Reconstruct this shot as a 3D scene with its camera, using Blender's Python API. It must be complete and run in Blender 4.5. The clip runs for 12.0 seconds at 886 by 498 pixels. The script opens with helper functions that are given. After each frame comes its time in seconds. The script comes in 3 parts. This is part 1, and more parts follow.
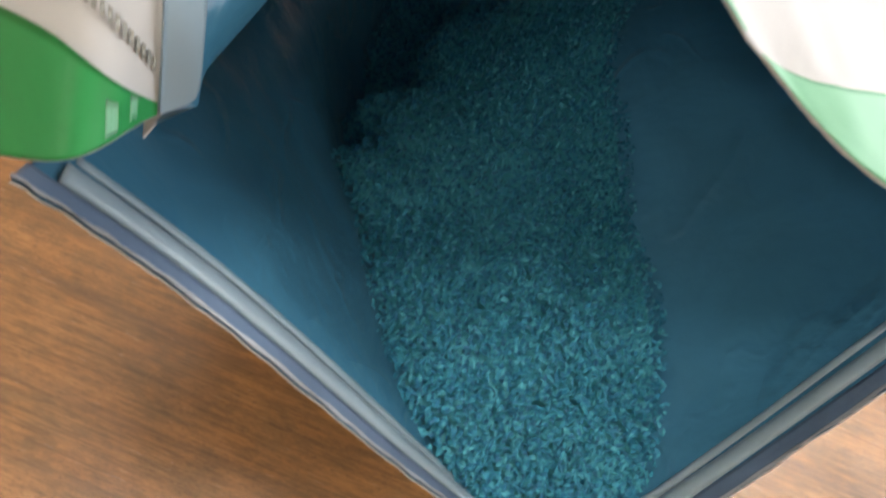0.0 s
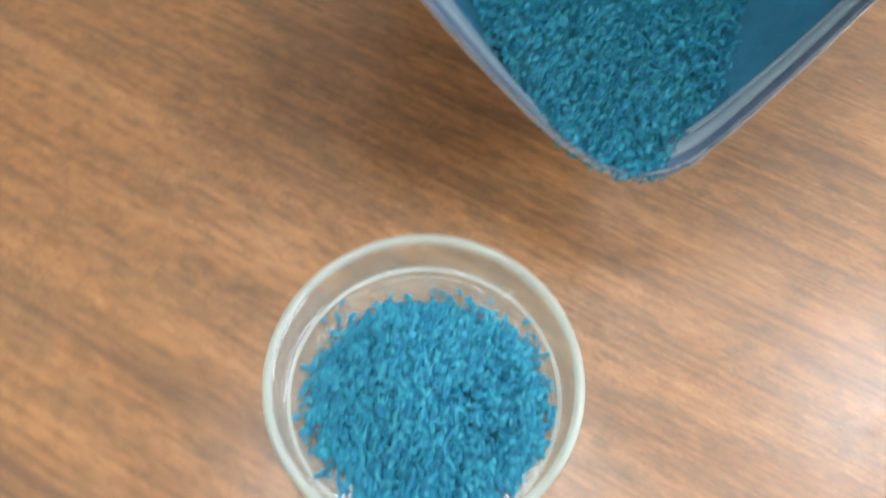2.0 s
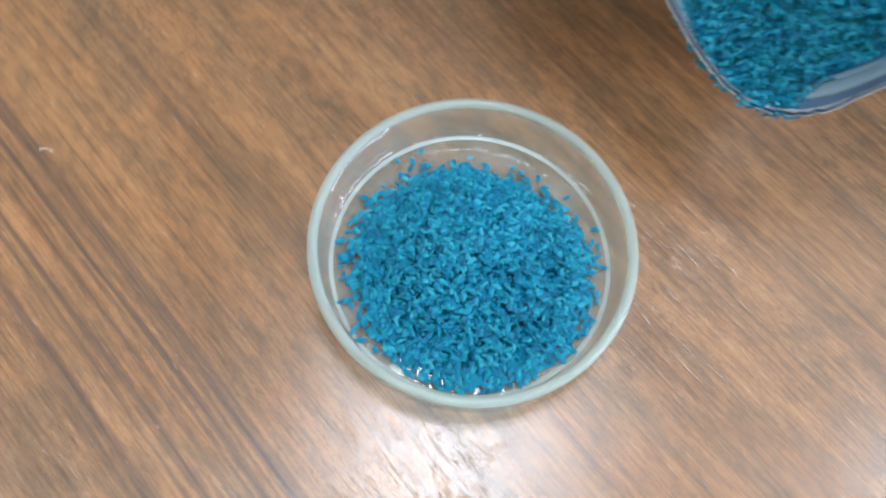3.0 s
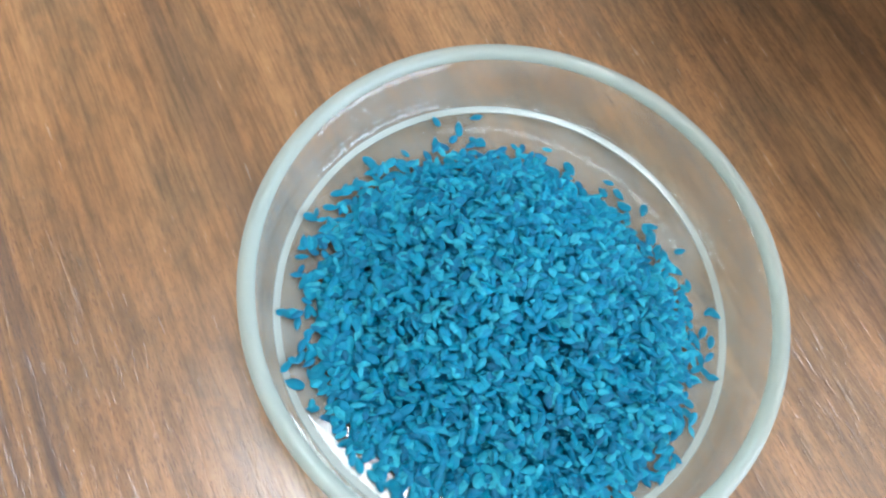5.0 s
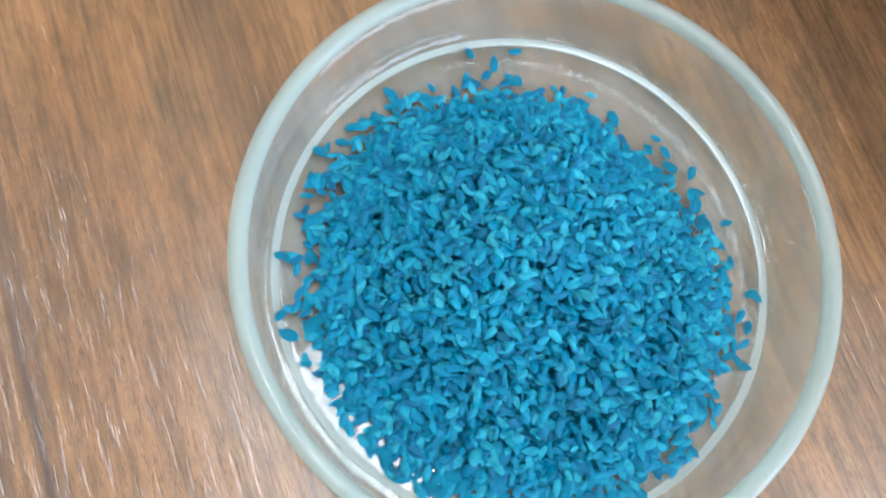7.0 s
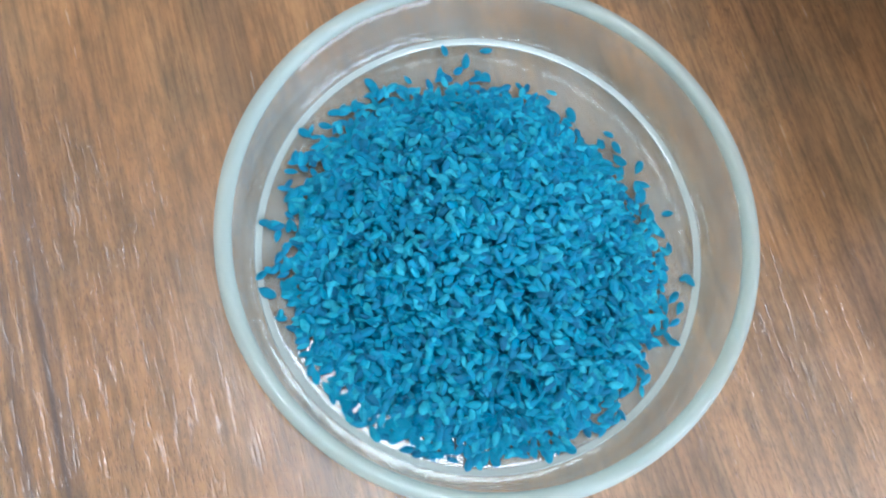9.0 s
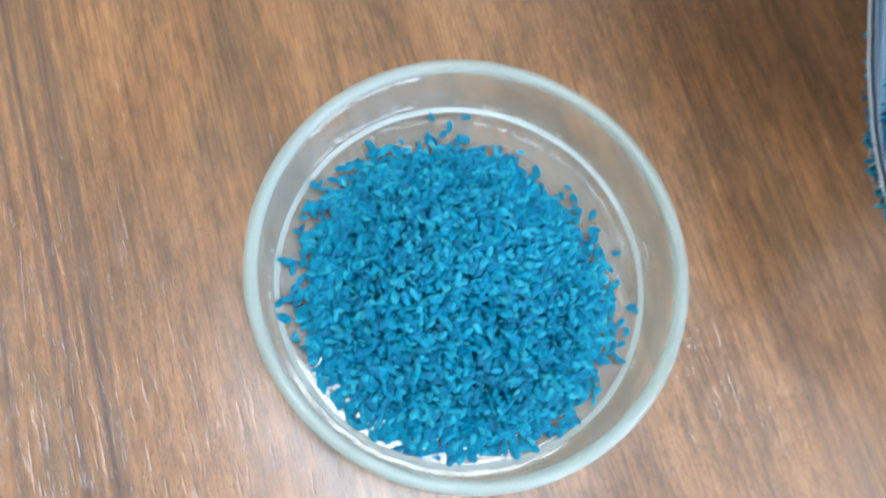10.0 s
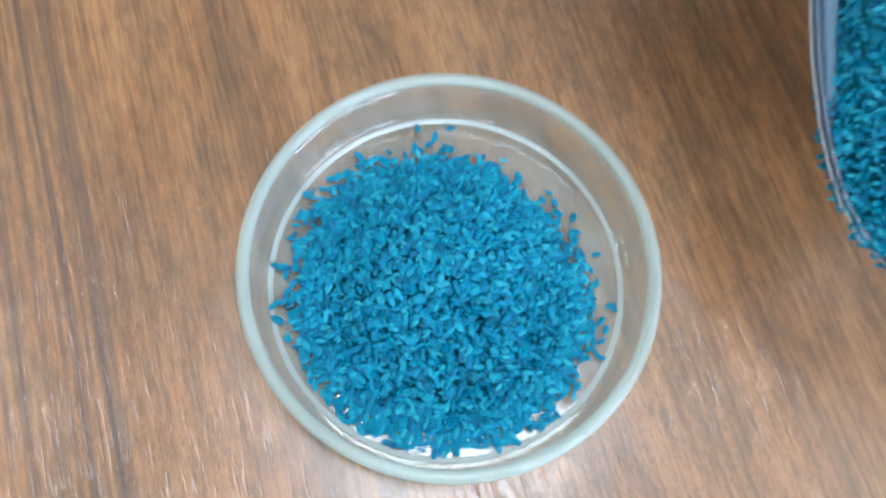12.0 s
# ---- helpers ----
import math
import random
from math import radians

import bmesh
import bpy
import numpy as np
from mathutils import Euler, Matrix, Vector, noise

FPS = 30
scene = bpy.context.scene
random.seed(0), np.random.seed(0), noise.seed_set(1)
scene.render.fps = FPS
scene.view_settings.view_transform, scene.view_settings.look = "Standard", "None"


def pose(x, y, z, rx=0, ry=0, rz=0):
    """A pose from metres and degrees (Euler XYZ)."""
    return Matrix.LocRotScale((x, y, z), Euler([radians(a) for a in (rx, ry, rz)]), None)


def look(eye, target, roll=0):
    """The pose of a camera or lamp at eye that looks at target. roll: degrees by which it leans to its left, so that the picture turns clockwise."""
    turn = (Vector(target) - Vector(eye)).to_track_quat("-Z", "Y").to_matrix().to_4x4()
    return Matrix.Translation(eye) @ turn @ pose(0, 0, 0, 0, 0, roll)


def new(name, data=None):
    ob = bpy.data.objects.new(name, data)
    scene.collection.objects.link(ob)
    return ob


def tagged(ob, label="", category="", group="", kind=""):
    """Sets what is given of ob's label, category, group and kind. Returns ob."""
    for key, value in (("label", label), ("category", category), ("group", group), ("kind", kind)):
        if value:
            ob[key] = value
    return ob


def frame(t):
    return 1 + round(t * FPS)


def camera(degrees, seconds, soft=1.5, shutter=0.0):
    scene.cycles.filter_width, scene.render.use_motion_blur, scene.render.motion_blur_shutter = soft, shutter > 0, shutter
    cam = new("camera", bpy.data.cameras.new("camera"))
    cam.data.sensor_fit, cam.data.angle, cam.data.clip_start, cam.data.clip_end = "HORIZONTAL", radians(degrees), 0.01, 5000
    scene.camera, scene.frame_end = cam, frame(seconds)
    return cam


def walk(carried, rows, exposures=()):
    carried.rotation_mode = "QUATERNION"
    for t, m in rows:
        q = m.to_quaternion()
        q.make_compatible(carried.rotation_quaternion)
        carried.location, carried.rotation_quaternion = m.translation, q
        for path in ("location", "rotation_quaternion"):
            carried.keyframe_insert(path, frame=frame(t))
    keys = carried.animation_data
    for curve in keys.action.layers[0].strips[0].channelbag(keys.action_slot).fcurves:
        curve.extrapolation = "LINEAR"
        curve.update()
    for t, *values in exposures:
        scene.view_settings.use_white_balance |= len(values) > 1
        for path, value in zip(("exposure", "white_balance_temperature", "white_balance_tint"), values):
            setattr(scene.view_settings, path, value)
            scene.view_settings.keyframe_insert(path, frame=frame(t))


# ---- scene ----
cam = camera(57.69, 12.0, soft=2.15, shutter=0.5)
walk(cam, [
    (0, pose(-0.0318, 0.0194, 0.2874, 31.00, -10.93, -1.03)),
    (0.5, pose(-0.0239, 0.0189, 0.3042, 33.34, -9.38, -1.74)),
    (1, pose(-0.0173, 0.0039, 0.3098, 30.53, -8.10, -0.71)),
    (1.5, pose(0.0005, -0.0265, 0.2835, 27.60, -3.90, 1.50)),
    (2, pose(0.0140, -0.0796, 0.2582, 27.50, -1.00, 8.80)),
    (2.5, pose(0.0222, -0.1041, 0.2733, 23.72, -1.94, 17.77)),
    (3, pose(0.0288, -0.0897, 0.2420, 21.80, -2.21, 28.80)),
    (3.2, pose(0.0359, -0.0830, 0.2255, 22.18, -1.39, 33.83)),
    (4.8, pose(0.0140, -0.0578, 0.1531, 22.75, -6.88, 43.61)),
    (5, pose(0.0116, -0.0580, 0.1500, 22.19, -7.51, 44.13)),
    (5.5, pose(0.0090, -0.0536, 0.1483, 19.64, -6.91, 46.16)),
    (6, pose(0.0069, -0.0509, 0.1438, 18.95, -7.08, 47.45)),
    (6.5, pose(0.0046, -0.0458, 0.1406, 17.14, -6.92, 48.66)),
    (7, pose(0.0058, -0.0444, 0.1402, 14.48, -6.28, 49.89)),
    (7.5, pose(0.0051, -0.0399, 0.1414, 12.01, -5.90, 51.20)),
    (9.5, pose(0.0205, -0.0438, 0.1701, 14.48, -5.54, 52.98)),
    (10, pose(0.0214, -0.0487, 0.1895, 15.86, -6.42, 52.89)),
    (10.5, pose(0.0446, -0.0449, 0.2158, 20.99, -3.80, 53.33)),
    (11, pose(0.0525, -0.0476, 0.2239, 22.96, -3.89, 52.84)),
    (11.5, pose(0.0478, -0.0442, 0.2211, 21.40, -3.06, 52.41)),
    (12, pose(0.0348, -0.0432, 0.1986, 17.50, -3.54, 52.74)),
], exposures=((0, 0.15, 7200, 17), (1.0, 0.17, 7050, 17), (1.5, 0.05, 6650, 15), (2.0, 0.22, 6000, 12), (2.5, 0.13, 5550, 9), (3.0, -0.03, 5400, 9),
                (5.0, 0.13, 5400, 8), (6.5, 0.12, 5350, 8), (7.0, 0.1, 5300, 8), (7.5, 0.0, 5200, 8), (9.5, 0.05, 5150, 8), (10.0, 0.14, 5150, 8),
                (10.5, 0.22, 5450, 10), (11.0, 0.26, 5550, 10), (11.5, 0.22, 5500, 10), (12, 0.06, 5150, 8)))

# ---------------------------------------------------------------- light and room light levels
world = bpy.data.worlds.new("world")
scene.world = world
world.use_nodes = True
wn = world.node_tree
sky = wn.nodes.new("ShaderNodeTexSky")
sky.sky_type, sky.sun_disc = "NISHITA", False
sky.sun_elevation, sky.sun_rotation = radians(35), radians(120)
wn.links.new(sky.outputs[0], wn.nodes["Background"].inputs[0])
wn.nodes["Background"].inputs[1].default_value = 0.12

PANEL_GLOW = 22.0        # diffusers of the ceiling lights
WINDOW_GLOW = 86.0      # daylight in the window opening


# ---------------------------------------------------------------- small helpers
def mesh_of(name, bm, *mats, smooth=True):
    me = bpy.data.meshes.new(name)
    bm.to_mesh(me)
    bm.free()
    for m in mats:
        me.materials.append(m)
    if smooth:
        me.shade_smooth()
    return me


def part(name, bm, material, parent, label="", smooth=True):
    mats = material if isinstance(material, (list, tuple)) else [material]
    ob = new(name, mesh_of(name, bm, *mats, smooth=smooth))
    ob.parent = parent
    return tagged(ob, label) if label else ob


def box(lo, hi, bevel=0.0):
    bm = bmesh.new()
    bmesh.ops.create_cube(bm, size=1)
    c = [(a + b) / 2 for a, b in zip(lo, hi)]
    s = [b - a for a, b in zip(lo, hi)]
    for v in bm.verts:
        v.co = Vector([c[i] + v.co[i] * s[i] for i in range(3)])
    if bevel:
        bmesh.ops.bevel(bm, geom=bm.edges[:], offset=bevel, segments=3, affect="EDGES", profile=0.6)
    return bm


def lathe(profile, n=160):
    """A closed ring of revolution about z from (radius, height) pairs; the loop of pairs is closed."""
    bm = bmesh.new()
    rings = []
    for k in range(n):
        a = 2 * math.pi * k / n
        rings.append([bm.verts.new((r * math.cos(a), r * math.sin(a), z)) for r, z in profile])
    m = len(profile)
    for k in range(n):
        p, q = rings[k], rings[(k + 1) % n]
        for j in range(m):
            bm.faces.new((p[j], q[j], q[(j + 1) % m], p[(j + 1) % m]))
    bmesh.ops.recalc_face_normals(bm, faces=bm.faces[:])
    return bm


def empty(name, place, label, category, group="", kind=""):
    ob = new(name)
    ob.location = place
    ob.empty_display_size = 0.01
    return tagged(ob, label, category, group, kind)


# ---------------------------------------------------------------- materials
def material(name, base=(0.5, 0.5, 0.5), rough=0.5, metal=0.0, **more):
    m = bpy.data.materials.new(name)
    m.use_nodes = True
    p = m.node_tree.nodes["Principled BSDF"]
    p.inputs["Base Color"].default_value = (*base, 1)
    p.inputs["Roughness"].default_value = rough
    p.inputs["Metallic"].default_value = metal
    for key, value in more.items():
        p.inputs[key.replace("_", " ")].default_value = value
    return m


class Net:
    """Short notation for node trees."""

    def __init__(self, m):
        self.t = m.node_tree
        self.p = self.t.nodes["Principled BSDF"]

    def add(self, kind, **sockets):
        n = self.t.nodes.new("ShaderNode" + kind)
        for key, value in sockets.items():
            s = n.inputs[key.replace("_", " ")]
            if isinstance(value, bpy.types.NodeSocket):
                self.t.links.new(value, s)
            else:
                s.default_value = value
        return n

    def link(self, a, b):
        self.t.links.new(a, b)

    def place(self, turn=0.0, scale=(1, 1, 1), shift=(0, 0, 0)):
        c = self.add("TexCoord")
        r = self.add("Mapping", Vector=c.outputs["Object"], Rotation=(0, 0, turn))
        m = self.add("Mapping", Vector=r.outputs[0], Scale=scale, Location=shift)
        return m.outputs[0]

    def noise(self, vec, scale, detail=3.0, rough=0.55, distort=0.0):
        return self.add("TexNoise", Vector=vec, Scale=scale, Detail=detail, Roughness=rough, Distortion=distort).outputs[0]

    def ramp(self, fac, *stops):
        n = self.add("ValToRGB", Fac=fac)
        e = n.color_ramp.elements
        while len(e) < len(stops):
            e.new(0.5)
        for k, (at, col) in enumerate(stops):
            e[k].position = at
            e[k].color = (*col, 1) if len(col) == 3 else col
        return n.outputs[0]

    def mix(self, fac, a, b, mode="MIX"):
        n = self.t.nodes.new("ShaderNodeMix")
        n.data_type, n.blend_type = "RGBA", mode
        for s, v in ((n.inputs[0], fac), (n.inputs[6], a), (n.inputs[7], b)):
            if isinstance(v, bpy.types.NodeSocket):
                self.t.links.new(v, s)
            else:
                s.default_value = v if not isinstance(v, tuple) else (*v, 1)
        return n.outputs[2]

    def math(self, op, a, b=0.0):
        n = self.t.nodes.new("ShaderNodeMath")
        n.operation = op
        for s, v in ((n.inputs[0], a), (n.inputs[1], b)):
            if isinstance(v, bpy.types.NodeSocket):
                self.t.links.new(v, s)
            else:
                s.default_value = v
        return n.outputs[0]

    def bump(self, height, strength, distance):
        n = self.add("Bump", Height=height, Strength=strength, Distance=distance)
        self.link(n.outputs[0], self.p.inputs["Normal"])
        return n


GRAIN = radians(21)      # turns the grain into the x axis of its own space


def wood_laminate():
    m = material("walnut_laminate", rough=0.3, Specular_IOR_Level=0.95)
    n = Net(m)

    def shade(tone, value, *stops):
        return n.mix(1.0, tone, n.ramp(value, *[(at, (v, v * f, v * f * f)) for at, v, f in stops]), "MULTIPLY")

    sway = n.noise(n.place(GRAIN, (5.0, 7.0, 1.0), (4, 2, 0)), 1.0, 1.0)
    broad = n.noise(n.place(GRAIN, (5.0, 17.0, 1.0)), 1.0, 4.0, 0.6, 1.5)
    patch = n.noise(n.place(GRAIN, (7.0, 22.0, 1.0), (2, 8, 0)), 1.0, 2.0)
    fine = n.noise(n.place(GRAIN, (90.0, 1300.0, 1.0), (1, 9, 0)), 1.0, 3.0, 0.6)
    gloss = n.noise(n.place(GRAIN, (120.0, 1300.0, 1.0), (6, 3, 0)), 1.0, 2.0, 0.5)
    tone = n.ramp(broad, (0.30, (0.310, 0.144, 0.051)), (0.48, (0.358, 0.172, 0.064)), (0.70, (0.402, 0.203, 0.081)))
    # long bands and strands of the figure, coarse to fine
    band = n.noise(n.place(GRAIN, (3.2, 46.0, 1.0), (7, 5, 0)), 1.0, 3.0, 0.55, 0.9)
    tone = shade(tone, band, (0.34, 0.88, 1.02), (0.50, 1.0, 1.0), (0.66, 1.06, 1.0))
    streak = n.noise(n.place(GRAIN, (7.0, 150.0, 1.0), (3, 1, 0)), 1.0, 4.0, 0.6, 1.1)
    tone = shade(tone, streak, (0.34, 0.86, 1.03), (0.52, 1.0, 1.0), (0.70, 1.05, 1.0))
    strand = n.noise(n.place(GRAIN, (16.0, 640.0, 1.0), (2, 3, 0)), 1.0, 3.0, 0.62, 0.5)
    tone = shade(tone, strand, (0.32, 0.76, 1.02), (0.50, 1.0, 1.0), (0.68, 1.07, 1.0))
    tone = shade(tone, fine, (0.34, 0.76, 1.02), (0.54, 1.0, 1.0))
    # cloudy cross-grain figure
    smoke = n.noise(n.place(GRAIN, (28.0, 60.0, 1.0), (8, 6, 0)), 1.0, 6.0, 0.66, 0.8)
    tone = shade(tone, smoke, (0.44, 1.0, 1.0), (0.66, 0.74, 1.12))
    mottle = n.noise(n.place(GRAIN, (130.0, 300.0, 1.0), (5, 2, 0)), 1.0, 4.0, 0.68)
    tone = shade(tone, mottle, (0.34, 0.76, 1.04), (0.56, 1.0, 1.0))
    # short open pores
    pores = n.noise(n.place(GRAIN, (650.0, 4600.0, 1.0)), 1.0, 2.0, 0.5)
    pit = n.math("MULTIPLY", n.ramp(pores, (0.33, (1, 1, 1)), (0.42, (0, 0, 0))), n.ramp(patch, (0.35, (0.25,) * 3), (0.60, (1, 1, 1))))
    tone = n.mix(n.math("MULTIPLY", pit, 0.6), tone, (0.085, 0.046, 0.026))
    dashes = n.noise(n.place(GRAIN, (330.0, 2500.0, 1.0), (9, 4, 0)), 1.0, 2.0, 0.5)
    dashes = n.math("MULTIPLY", n.ramp(dashes, (0.30, (0.5,) * 3), (0.42, (0, 0, 0))), n.ramp(patch, (0.42, (0.15,) * 3), (0.6, (1, 1, 1))))
    tone = n.mix(dashes, tone, (0.092, 0.050, 0.030))
    # dark annual lines of the pattern, running past the dish
    across = n.add("SeparateXYZ", Vector=n.place(GRAIN)).outputs[1]
    wobble = n.math("ADD", n.math("MULTIPLY", sway, 0.010), n.math("MULTIPLY", streak, 0.004))
    for at, wide, deep in ((-0.3545, 0.0014, 0.6), (-0.3568, 0.0019, 0.9), (-0.3600, 0.0012, 0.4), (-0.3630, 0.0015, 0.85), (-0.3655, 0.0010, 0.5), (-0.3700, 0.0012, 0.5),
                           (-0.3765, 0.0018, 0.75), (-0.3800, 0.0014, 0.5), (-0.3885, 0.0020, 0.75), (-0.3920, 0.0014, 0.5),
                           (-0.3110, 0.0026, 0.4), (-0.3065, 0.0016, 0.25), (-0.2170, 0.0030, 0.2), (-0.1925, 0.0040, 0.22), (-0.1575, 0.0040, 0.35), (-0.1120, 0.0045, 0.4)):
        off = n.math("ABSOLUTE", n.math("SUBTRACT", n.math("ADD", across, wobble), at + 0.007))
        line = n.ramp(n.math("DIVIDE", off, wide), (0.0, (deep,) * 3), (0.35, (deep * 0.8,) * 3), (1.0, (0, 0, 0)))
        line = n.math("MULTIPLY", line, n.ramp(strand, (0.40, (1, 1, 1)), (0.66, (0.6,) * 3)))
        tone = n.mix(line, tone, (0.088, 0.055, 0.038))
    n.link(tone, n.p.inputs["Base Color"])
    groove = n.math("MULTIPLY", n.ramp(gloss, (0.30, (1, 1, 1)), (0.42, (0, 0, 0))), n.ramp(patch, (0.40, (0.15,) * 3), (0.55, (1, 1, 1))))
    n.link(n.math("ADD", n.math("MULTIPLY", fine, 0.12), 0.19), n.p.inputs["Roughness"])
    n.bump(n.math("SUBTRACT", n.math("MULTIPLY", fine, 0.3), n.math("ADD", n.math("MULTIPLY", pit, 0.6), n.math("MULTIPLY", groove, 1.1))), 0.40, 0.00016)
    return m


def seed_coat():
    m = material("blue_seed_coating", rough=0.5, Specular_IOR_Level=0.3)
    n = Net(m)
    g = n.add("NewGeometry").outputs["Random Per Island"]
    col = n.ramp(g, (0.0, (0.007, 0.105, 0.20)), (0.3, (0.011, 0.175, 0.305)), (0.7, (0.021, 0.255, 0.375)), (0.93, (0.060, 0.385, 0.49)), (1.0, (0.03, 0.25, 0.32)))
    spots = n.noise(n.place(0, (1, 1, 1)), 900.0, 3.0)
    col = n.mix(n.ramp(spots, (0.35, (0.4,) * 3), (0.6, (0.0,) * 3)), col, (0.008, 0.16, 0.24))
    n.link(col, n.p.inputs["Base Color"])
    n.bump(n.noise(n.place(0, (1, 1, 1)), 2200.0, 3.0), 0.7, 0.0003)
    return m


def clear_glass(name, tint, haze):
    """Thin-walled glass: lets light through, mirrors by Fresnel; haze is the share of milky scatter."""
    m = bpy.data.materials.new(name)
    m.use_nodes = True
    t = m.node_tree
    t.nodes.remove(t.nodes["Principled BSDF"])
    out = t.nodes["Material Output"]
    see = t.nodes.new("ShaderNodeBsdfTransparent")
    see.inputs[0].default_value = (*tint, 1)
    gloss = t.nodes.new("ShaderNodeBsdfGlossy")
    gloss.inputs["Roughness"].default_value = 0.03
    edge = t.nodes.new("ShaderNodeLayerWeight")
    edge.inputs["Blend"].default_value = 0.5
    steep = t.nodes.new("ShaderNodeMath")
    steep.operation, steep.inputs[1].default_value = "POWER", 4.0
    t.links.new(edge.outputs["Facing"], steep.inputs[0])
    fres = t.nodes.new("ShaderNodeMath")
    fres.operation, fres.inputs[1].default_value, fres.inputs[2].default_value = "MULTIPLY_ADD", 0.5, 0.032
    t.links.new(steep.outputs[0], fres.inputs[0])
    mix = t.nodes.new("ShaderNodeMixShader")
    t.links.new(fres.outputs[0], mix.inputs[0])
    t.links.new(see.outputs[0], mix.inputs[1])
    t.links.new(gloss.outputs[0], mix.inputs[2])
    last = mix
    if haze:
        milk = t.nodes.new("ShaderNodeBsdfDiffuse")
        milk.inputs[0].default_value = (0.71, 0.745, 0.695, 1)
        last = t.nodes.new("ShaderNodeMixShader")
        c = t.nodes.new("ShaderNodeTexCoord")
        smear = t.nodes.new("ShaderNodeTexNoise")
        smear.inputs["Scale"].default_value, smear.inputs["Detail"].default_value = 95.0, 4.0
        t.links.new(c.outputs["Object"], smear.inputs["Vector"])
        share = t.nodes.new("ShaderNodeMapRange")
        share.inputs["From Min"].default_value, share.inputs["From Max"].default_value = 0.35, 0.7
        share.inputs["To Min"].default_value, share.inputs["To Max"].default_value = haze * 0.6, min(haze * 1.7, haze + 0.12)
        t.links.new(smear.outputs[0], share.inputs["Value"])
        if haze < 0.3:
            t.links.new(share.outputs[0], last.inputs[0])
        else:
            last.inputs[0].default_value = haze
        t.links.new(mix.outputs[0], last.inputs[1])
        t.links.new(milk.outputs[0], last.inputs[2])
    t.links.new(last.outputs[0], out.inputs[0])
    return m


def film_plastic(name, base, rough, wrinkle, spread=0.0, crease=0.0):
    m = material(name, base, rough, Specular_IOR_Level=0.4)
    n = Net(m)
    big = n.noise(n.place(0.5, (1, 1, 1)), 28.0, 4.0, 0.6, 0.6)
    small = n.noise(n.place(0, (1, 1, 1)), 210.0, 3.0)
    dark = tuple(c * (1 - spread) for c in base)
    n.link(n.mix(n.ramp(big, (0.35, (0, 0, 0)), (0.7, (1, 1, 1))), dark, base), n.p.inputs["Base Color"])
    relief = n.math("ADD", big, n.math("MULTIPLY", small, 0.12))
    if crease:
        for turn, size, deep in ((0.7, 20.0, 1.0), (-0.5, 34.0, 0.7)):
            f = n.noise(n.place(turn, (1.0, 0.55, 0.8)), size, 1.0, 0.4, 0.5)
            ridge = n.ramp(n.math("ABSOLUTE", n.math("SUBTRACT", f, 0.5)), (0.0, (deep,) * 3), (0.035, (0, 0, 0)))
            ridge = n.math("MULTIPLY", ridge, n.ramp(n.noise(n.place(turn, (1, 1, 1), (3, 1, 2)), size * 2.2, 2.0), (0.48, (0, 0, 0)), (0.62, (1, 1, 1))))
            relief = n.math("ADD", relief, n.math("MULTIPLY", ridge, crease))
    n.bump(relief, wrinkle, 0.004)
    # thin film lets some light through
    thru = n.add("BsdfTranslucent", Color=(*base, 1))
    both = n.t.nodes.new("ShaderNodeMixShader")
    both.inputs[0].default_value = 0.30
    n.link(n.p.outputs[0], both.inputs[1])
    n.link(thru.outputs[0], both.inputs[2])
    n.link(both.outputs[0], n.t.nodes["Material Output"].inputs[0])
    return m


def plaster(name, base):
    m = material(name, base, 0.9)
    n = Net(m)
    f = n.noise(n.place(), 3.0, 4.0)
    n.link(n.mix(f, tuple(c * 0.93 for c in base), base), n.p.inputs["Base Color"])
    n.bump(n.noise(n.place(), 180.0, 3.0), 0.2, 0.002)
    return m


def glow(name, colour, strength):
    m = material(name, colour, 0.6)
    p = m.node_tree.nodes["Principled BSDF"]
    p.inputs["Emission Color"].default_value = (*colour, 1)
    p.inputs["Emission Strength"].default_value = strength
    return m


WOOD = wood_laminate()
SEED = seed_coat()
GLASS = clear_glass("dish_glass", (0.935, 0.96, 0.95), 0.10)
RIM = clear_glass("ground_glass_rim", (0.80, 0.91, 0.88), 0.30)
# milky share stands in for the light caught along the base edge
FILLET = clear_glass("moulded_edge_glint", (0.93, 0.96, 0.95), 0.31)
INNER = film_plastic("blue_grey_liner", (0.045, 0.205, 0.34), 0.33, 0.5, 0.3, 0.5)
OUTER = film_plastic("white_printed_film", (0.55, 0.585, 0.60), 0.5, 0.12, 0.04)
GREEN = film_plastic("green_print", (0.02, 0.36, 0.11), 0.42, 0.12, 0.3)
MINT = film_plastic("mint_print", (0.20, 0.52, 0.35), 0.45, 0.12, 0.08)
INK = material("grey_ink", (0.30, 0.34, 0.34), 0.6)
RIBS = film_plastic("clear_zip_film", (0.27, 0.385, 0.46), 0.3, 0.1, 0.1)
TORN = film_plastic("torn_white_edge", (0.55, 0.60, 0.66), 0.5, 0.5, 0.5)
MARGIN = film_plastic("crimped_margin", (0.15, 0.235, 0.36), 0.35, 0.5, 0.3)
WALL = plaster("tan_wall_paint", (0.66, 0.58, 0.47))
WHITE = plaster("white_ceiling_paint", (0.82, 0.82, 0.80))
METAL = material("painted_steel", (0.5, 0.5, 0.5), 0.4, 0.6)
DIFFUSER = glow("lamp_diffuser", (1.0, 0.96, 0.90), PANEL_GLOW)

# ---------------------------------------------------------------- the room round the table
FLOOR, CEIL = -0.75, 1.95
X0, X1, Y0, Y1 = -1.9, 2.3, -1.8, 2.2


def slab(name, lo, hi, mat, label, category):
    ob = new(name, mesh_of(name, box(lo, hi), mat, smooth=False))
    return tagged(ob, label, category, kind="structure")


